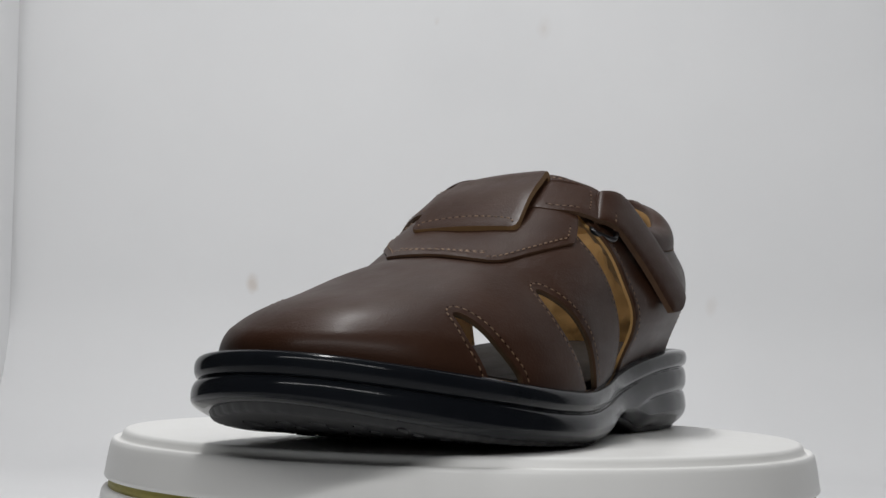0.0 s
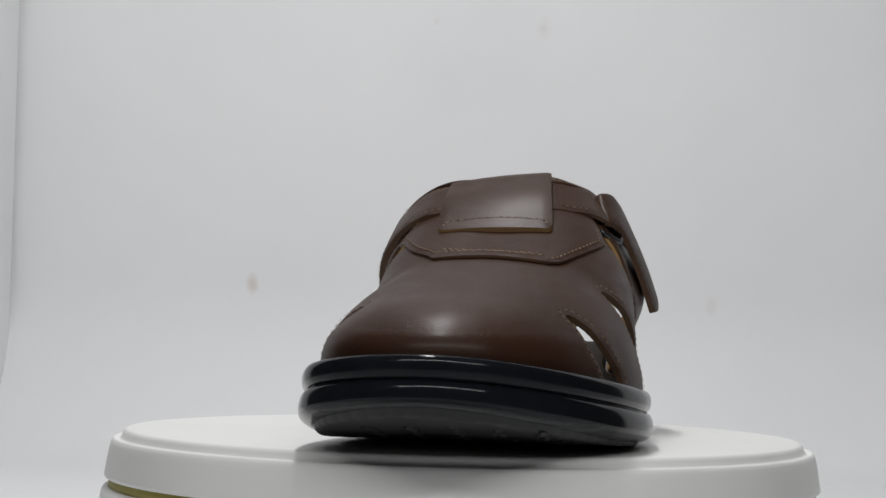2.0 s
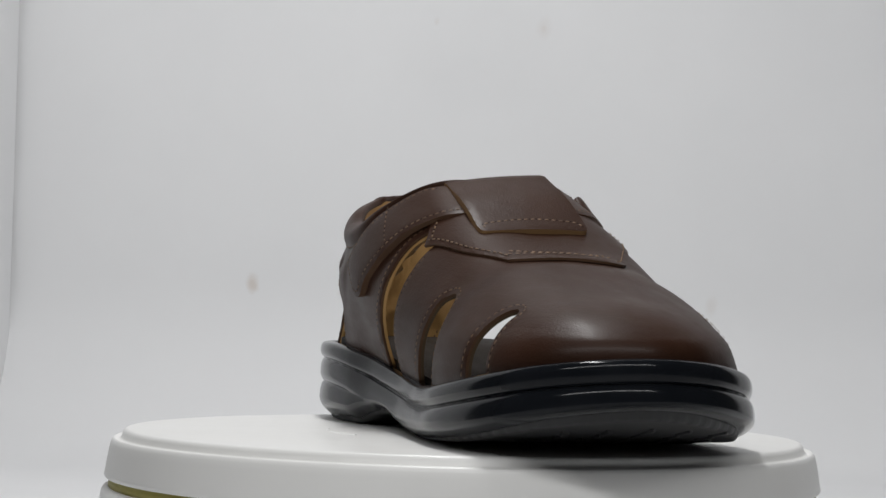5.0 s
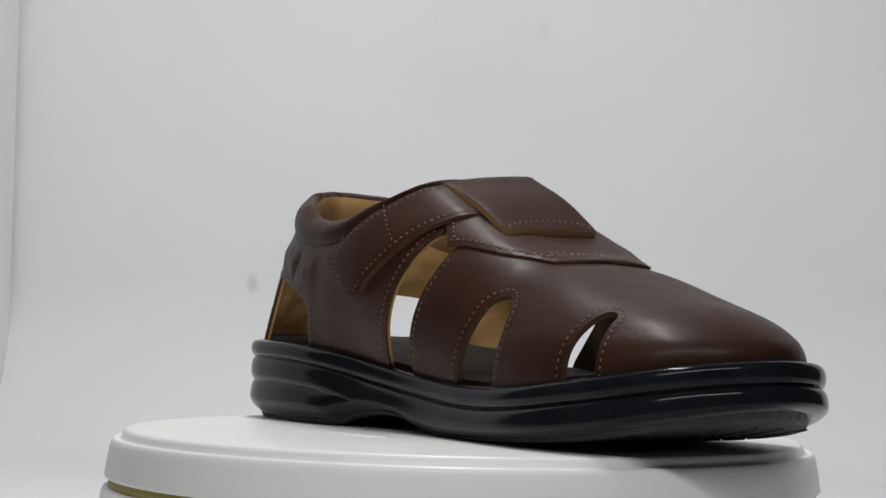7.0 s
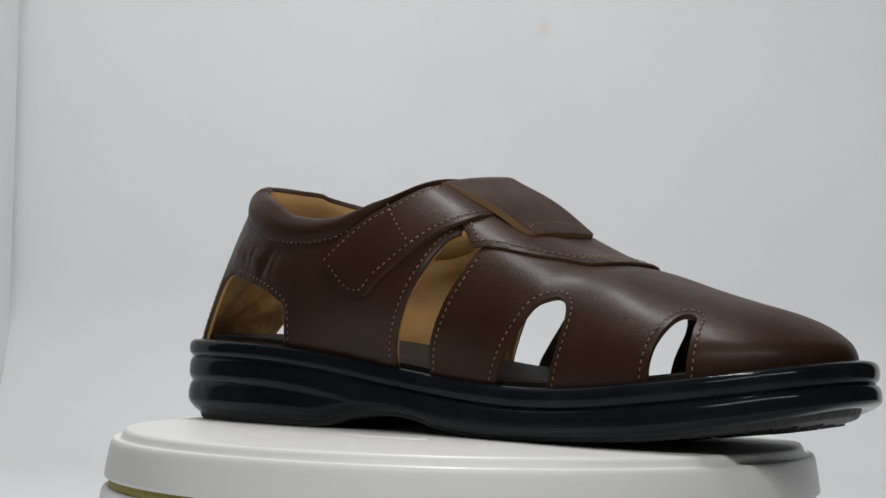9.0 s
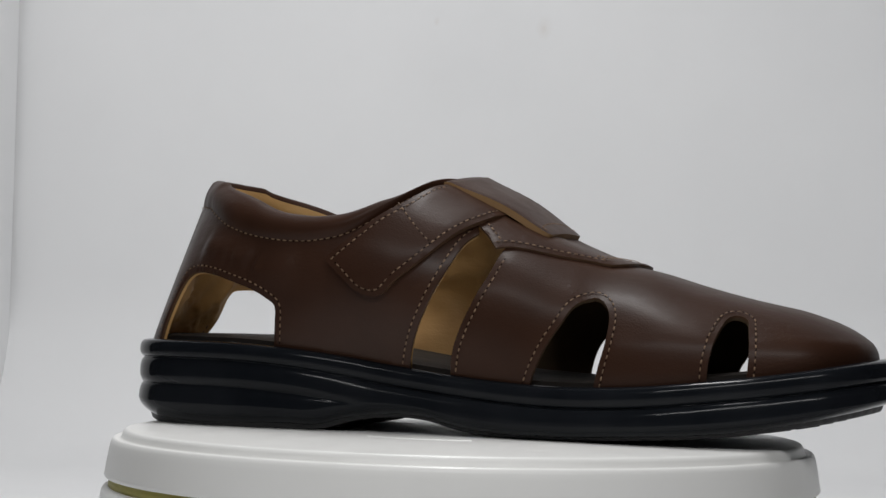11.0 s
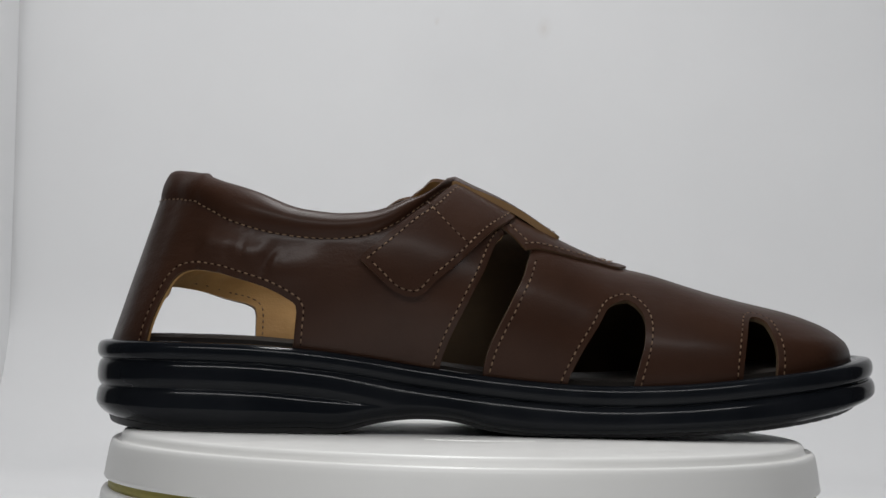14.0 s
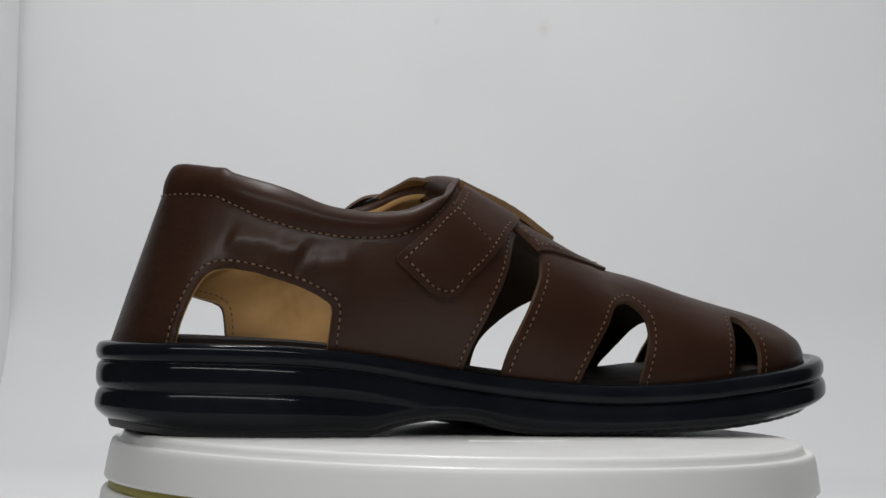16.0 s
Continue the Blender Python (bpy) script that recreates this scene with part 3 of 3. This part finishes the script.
# overlay on the instep
OVERLAY = [[(5, -.36), (10, -.412), (15, -.463), (19, -.52)], [(19, -.52), (26, -.455), (42, -.363), (55, -.275), (64, -.23)],
           [(64, -.23), (72, -.125), (76.5, -.03), (77, .06), (74, .15), (69, .225)], [(69, .225), (62, .265), (47, .32), (35, .38), (24, .445)],
           [(24, .445), (15, .41), (7, .37)], [(7, .37), (4, .15), (4, -.15), (5, -.36)]]
overlay = panel("instep_overlay", joined(OVERLAY, TOP_SCALE), TOP_SCALE, on_top, 2.22, 3.6, shoe, HIDE, "brown leather instep overlay with pointed corners", cell=2.4)
stitch_mesh("stitching", [seam(on_top, OVERLAY[1], TOP_SCALE, 3.74, 0.0023), seam(on_top, OVERLAY[3], TOP_SCALE, 3.74, 0.0023),
                          seam(on_top, [(20, -.46), (12.5, -.375)], TOP_SCALE, 3.74), seam(on_top, [(25, .395), (16.5, .365)], TOP_SCALE, 3.74),
                          seam(on_top, [(59, -.22), (66, -.11), (70, .0), (69, .11), (63, .2)], TOP_SCALE, 4.0),
                          seam(on_top, [(56, -.2), (63, -.10), (67, .0), (66, .10), (60.5, .18)], TOP_SCALE, 3.85)], overlay, "tan double stitching", wide=0.00036, high=0.00026)

# strap over the instep, sewn to the quarter on one side
STRAP = [[(-43, -.754), (-34, -.679), (-27, -.608), (-17, -.475), (-9, -.25), (-8, -.1), (-10, .05), (-14, .15), (-16, .3), (-19.5, .415)],
         [(-19.5, .415), (-11, .46), (-2, .50)], [(-2, .50), (6, .38), (11, .28), (14, .18), (17, 0), (17, -.2), (13, -.36), (4, -.542), (-3, -.667), (-9, -.746), (-16, -.812)],
         [(-16, -.812), (-20, -.85), (-25, -.858), (-31, -.845)], [(-31, -.845), (-36, -.815), (-41, -.783), (-43.5, -.765), (-43, -.754)]]


def strap_lift(c):
    up = np.clip((c[:, 1] + 0.62) / 0.3, 0, 1)
    return 2.3 + 1.35 * up - 1.1 * under_flap(c) - 0.3 * np.clip((c[:, 1] - 0.15) / 0.25, 0, 1)


def under_flap(c):
    """How far a place on the strap lies under the flap, 0 to 1."""
    return np.clip((c[:, 1] + 0.33) / 0.12, 0, 1) * np.clip((0.36 - c[:, 1]) / 0.12, 0, 1)


strap_top = lambda c: strap_lift(c) + 2.9 - 0.96 * np.clip((c[:, 1] + 0.62) / 0.3, 0, 1)
strap = panel("instep_strap", joined(STRAP, TOP_SCALE), TOP_SCALE, on_top, strap_lift, lambda c: strap_top(c) - 0.04, shoe, LINED, "brown leather instep strap with rounded tip", cell=2.6)
stitch_mesh("stitching", [seam(on_top, STRAP[0][:5], TOP_SCALE, strap_top, -0.0023), seam(on_top, STRAP[2][5:], TOP_SCALE, strap_top, -0.0023),
                          seam(on_top, STRAP[3] + STRAP[4][1:3], TOP_SCALE, strap_top, -0.0023), seam(on_top, [(-20.5, -.51), (-10.5, -.6), (-4, -.645)], TOP_SCALE, strap_top),
                          seam(on_top, STRAP[0][6:9], TOP_SCALE, strap_top, -0.0028), seam(on_top, STRAP[2][1:4], TOP_SCALE, strap_top, -0.0028),
                          seam(on_top, [(-13.5, .355), (-6, .385), (2, .405)], TOP_SCALE, strap_top)], strap, "tan contrast stitching")

# flap folded over the strap
TR, TL, FR, FL = (np.array(q) / 1000 for q in ((-3.6, -7.2, 95.6), (-0.4, 30.8, 99.8), (34.6, -6.2, 76.6), (34.6, 35.4, 78.0)))


def on_flap(c, lift):
    """Chart (across 0 to 1, front 0 to back 1, then round the fold)."""
    a, b = c[:, 0:1], np.clip(c[:, 1:2], 0, 1)
    over = np.maximum(c[:, 1:2] - 1, 0)
    p = (FR * (1 - a) + FL * a) * (1 - b) + (TR * (1 - a) + TL * a) * b
    n = np.cross(FL - FR, TR - FR)
    n /= np.linalg.norm(n)
    d = (TR + TL - FR - FL) / np.linalg.norm(TR + TL - FR - FL)
    crown = 0.0017 * np.sin(np.pi * b) ** 1.5 + 0.0008 * np.sin(np.pi * a) - 0.0006
    turn = np.minimum(over / 0.22, 1) * 2.7
    rad = 0.0042
    curl = d * rad * np.sin(turn) - n * rad * (1 - np.cos(turn)) - d * np.maximum(over - 0.22, 0) * 0.04 * 0.9
    nn = n * np.cos(turn) + d * np.sin(turn)
    return p + n * crown + curl + nn * np.asarray(lift)[:, None] / 1000


FLAP_SCALE = np.array([38.0, 40.0])
FLAP = [[(.06, 0), (.5, -.015), (.94, 0)], [(.94, 0), (.985, .025), (1, .1)], [(1, .1), (1, 1.0), (1, 1.5)], [(1, 1.5), (0, 1.5)], [(0, 1.5), (0, 1.0), (0, .1)], [(0, .1), (.015, .025), (.06, 0)]]
flap = panel("flap", joined(FLAP, FLAP_SCALE), FLAP_SCALE, on_flap, -2.7, 0.0, shoe, (LEATHER, RAW, EDGE), "brown leather flap folded over the strap", cell=2.2, edge_drop=0.3)
stitch_mesh("stitching", [seam(on_flap, [(.06, .04), (.09, .115), (.5, .15), (.9, .115), (.955, .04)], FLAP_SCALE, 0.06)], flap, "tan contrast stitching", wide=0.00034, high=0.00026)

# loose end of the strap, turned back through a buckle
HEM = np.array([(0.4, 53.2, 82.0), (-4.0, 56.8, 80.9), (-9.3, 59.0, 77.6), (-15.9, 61.8, 70.8), (-23.0, 64.6, 63.3), (-30.0, 67.0, 55.7), (-37.1, 69.2, 48.1)])
HEM_RUN = np.r_[0, np.cumsum(np.linalg.norm(np.diff(HEM, axis=0), axis=1))] / 51.0
ALONG = np.array([-0.66, 0.22, -0.72])
LOOSE_SCALE = np.array([19.0, 51.0])


def hem(b):
    q = np.stack([sum(np.interp(b + e, HEM_RUN, HEM[:, k]) for e in (-0.05, 0, 0.05)) / 3 for k in range(3)], 1)
    return q + np.maximum(b - HEM_RUN[-1] + 0.017, 0)[:, None] * 51.0 * ALONG


def on_loose(c, lift):
    """Chart (across 0 to 1 from the front edge, along 0 to 1; less than 0 curls under)."""
    a, b = c[:, 0], c[:, 1]
    bb = np.clip(b, 0, 1.3)
    lean = np.radians(14 - 4 * np.clip(bb, 0, 1))
    side = np.stack([-0.73 + 0 * lean, -np.sin(lean), 0.68 * np.cos(lean)], 1)
    side /= np.linalg.norm(side, axis=1, keepdims=True)
    ahead = hem(bb + 0.02) - hem(bb - 0.02)
    ahead /= np.linalg.norm(ahead, axis=1, keepdims=True)
    n = np.cross(ahead, side)
    n *= np.sign(n[:, 1:2])
    n /= np.linalg.norm(n, axis=1, keepdims=True)
    turn = np.clip(-b / 0.12, 0, 1) * 2.6
    rad = 2.3
    curl = -ahead * (rad * np.sin(turn))[:, None] - n * (rad * (1 - np.cos(turn)))[:, None]
    nn = n * np.cos(turn)[:, None] - ahead * np.sin(turn)[:, None]
    crown = 1.3 * np.sin(np.pi * np.clip(a, 0, 1)) * np.clip(bb * 1.2, 0, 1) - 0.5 * (1 - np.abs(2 * a - 1)) * (1 - np.clip(bb * 3, 0, 1))
    return (hem(bb) + side * (a * 20.5)[:, None] + curl + n * crown[:, None] + nn * np.asarray(lift)[:, None]) / 1000


LOOSE = [[(0, -.16), (0, 0.3), (0, 1.04)], [(0, 1.04), (.12, 1.075), (.3, 1.11), (.55, 1.13), (.78, 1.14), (.94, 1.11), (1.02, 1.0)], [(1.02, 1.0), (1, .5), (.97, .2), (.86, .0), (.82, -.16)], [(.82, -.16), (0, -.16)]]
loose_end = panel("loose_strap_end", joined(LOOSE, LOOSE_SCALE), LOOSE_SCALE, on_loose, -2.6, 0.0, shoe, (LEATHER, CUT, FOOTBED), "brown leather strap end turned back through the buckle", cell=2.2)
stitch_mesh("stitching", [seam(on_loose, [(.04, .14), (.3, .135)], LOOSE_SCALE, 0.06)], loose_end)


def build_buckle():
    p0, p1 = np.array([2.4, 52.3, 80.2]) / 1000, np.array([-4.7, 59.3, 76.4]) / 1000
    long = np.array([-0.73, -0.22, 0.65])
    long /= np.linalg.norm(long)
    short = (p1 - p0) / np.linalg.norm(p1 - p0)
    n = np.cross(short, long)
    n *= np.sign(n[1]) / np.linalg.norm(n)
    mid = (p0 + p1) / 2 + long * 0.0105 - n * 0.0034
    a, b, k = 0.0113, np.linalg.norm(p1 - p0) / 2, []
    for t in np.linspace(0, 2 * np.pi, 48, endpoint=False):
        c, s = math.cos(t), math.sin(t)
        k.append((math.copysign(abs(c) ** 0.35, c) * a, math.copysign(abs(s) ** 0.35, s) * b))
    k = np.array(k)
    pts = []
    for i in range(48):
        t = k[(i + 1) % 48] - k[i - 1]
        t /= np.hypot(*t)
        row = []
        for w in np.linspace(0, 2 * np.pi, 10, endpoint=False):
            q = k[i] + np.array([t[1], -t[0]]) * 0.0011 * math.cos(w)
            row.append(mid + long * q[0] + short * q[1] + n * 0.0011 * math.sin(w))
        pts.append(row)
    part("buckle", sheet("buckle", np.array(pts), METAL, around=True, across=True), shoe, "dark gunmetal rectangular buckle loop")


build_buckle()


# ---- turntable ----
turntable = new("turntable")
tagged(turntable, "round white plastic display turntable with olive gap", "turntable")
platter = lathe("platter", [(0.0001, 0.0026), (0.06, 0.0026), (0.1220, 0.0026), (0.1230, 0.0025), (0.1238, 0.0020), (0.1243, 0.0010), (0.1247, -0.0003), (0.1252, -0.0010), (0.1260, -0.0011), (0.1268, -0.0006), (0.1274, -0.0006),
                             (0.1280, -0.0011), (0.1285, -0.0023), (0.1289, -0.0040), (0.1296, -0.0080), (0.1303, -0.0126), (0.1305, -0.0138), (0.1301, -0.0145), (0.128, -0.0145), (0.1, -0.0143), (0.0001, -0.0143)], PLASTIC)
part("platter", platter, turntable, "white plastic rotating platter with raised rim")
part("gap_ring", lathe("gap_ring", [(0.10, -0.0138), (0.1286, -0.0144), (0.1291, -0.0182), (0.10, -0.0212)], OLIVE), turntable, "olive yellow plastic ring")
part("base", lathe("base", [(0.09, -0.0178), (0.1295, -0.0178), (0.1306, -0.0181), (0.1315, -0.0193), (0.1325, -0.0270), (0.1340, -0.0425), (0.1332, -0.0438), (0.0001, -0.0438)], PLASTIC), turntable, "white plastic base drum")


def disc_mark(angle, radius, length, wide):
    """A thin moulded line on the platter's top."""
    a = np.linspace(angle, angle + length, 24)
    pts = [[((radius + d) * math.cos(t), (radius + d) * math.sin(t), 0.0026 + h) for d, h in ((-wide, -0.0002), (-wide * 0.5, 0.0003), (wide * 0.5, 0.0003), (wide, -0.0002))] for t in a]
    return sheet("moulded_line", np.array(pts), PLASTIC)


part("moulded_line", disc_mark(math.radians(-112), 0.050, math.radians(45), 0.0005), platter)


# ---- the white box round it ----
WALL = wall_material("white_board_back", [(-0.133, 0.064, 0.003, 0.4), (0.045, 0.228, 0.0022, 0.3), (-0.022, 0.23, 0.0016, 0.22), (0.152, 0.056, 0.003, 0.12)])
BOARD = wall_material("white_board")


def board(name, lo, hi, mat):
    bm = bmesh.new()
    bmesh.ops.create_cube(bm, size=1)
    for v in bm.verts:
        v.co = [l + (h - l) * (c + 0.5) for c, l, h in zip(v.co, lo, hi)]
    bmesh.ops.bevel(bm, geom=bm.edges[:], offset=0.0015, segments=2, affect="EDGES")
    me = bpy.data.meshes.new(name)
    bm.to_mesh(me)
    bm.free()
    me.materials.append(mat)
    return tagged(new(name, me), kind="structure")


def sweep(name, mat):
    """Floor and back wall in one bent white sheet."""
    bend = [(0.47 - 0.11 + 0.11 * math.sin(a), -0.044 + 0.11 - 0.11 * math.cos(a)) for a in np.linspace(0, math.pi / 2, 24)]
    line = [(-0.62, -0.044), (-0.2, -0.044), (0.1, -0.044)] + bend + [(0.47, 0.3), (0.47, 0.60)]
    under = [(y + 0.003 * (z > -0.03), z - 0.003 * (z <= -0.03)) for y, z in line[::-1]]
    pts = [[(x, y, z) for y, z in line + under] for x in np.linspace(-0.36, 0.36, 13)]
    return tagged(sheet(name, np.array(pts), mat, across=True), kind="structure")


tagged(sweep("backdrop", WALL), "white bent backdrop sheet with small brown stains")
tagged(board("wall_left", (-0.302, 0.10, -0.0435), (-0.282, 0.4655, 0.60), BOARD), "plain white side wall")
tagged(board("wall_right", (0.30, 0.10, -0.0435), (0.32, 0.4595, 0.60), BOARD), "plain white side wall")
tagged(board("ceiling", (-0.36, -0.06, 0.601), (0.36, 0.50, 0.62), BOARD), "white lid of the photo box")


def motions():
    """The platter turns at an even pace and carries the sandal."""
    turns = [(0.5 * k, -115.95 + 8.7785 * 0.5 * k) for k in range(33)]
    walk(platter, [(t, pose(0, 0, 0, 0, 0, a)) for t, a in turns])
    walk(shoe, [(t, pose(0, 0, 0, 0, 0, a)) for t, a in turns])


motions()
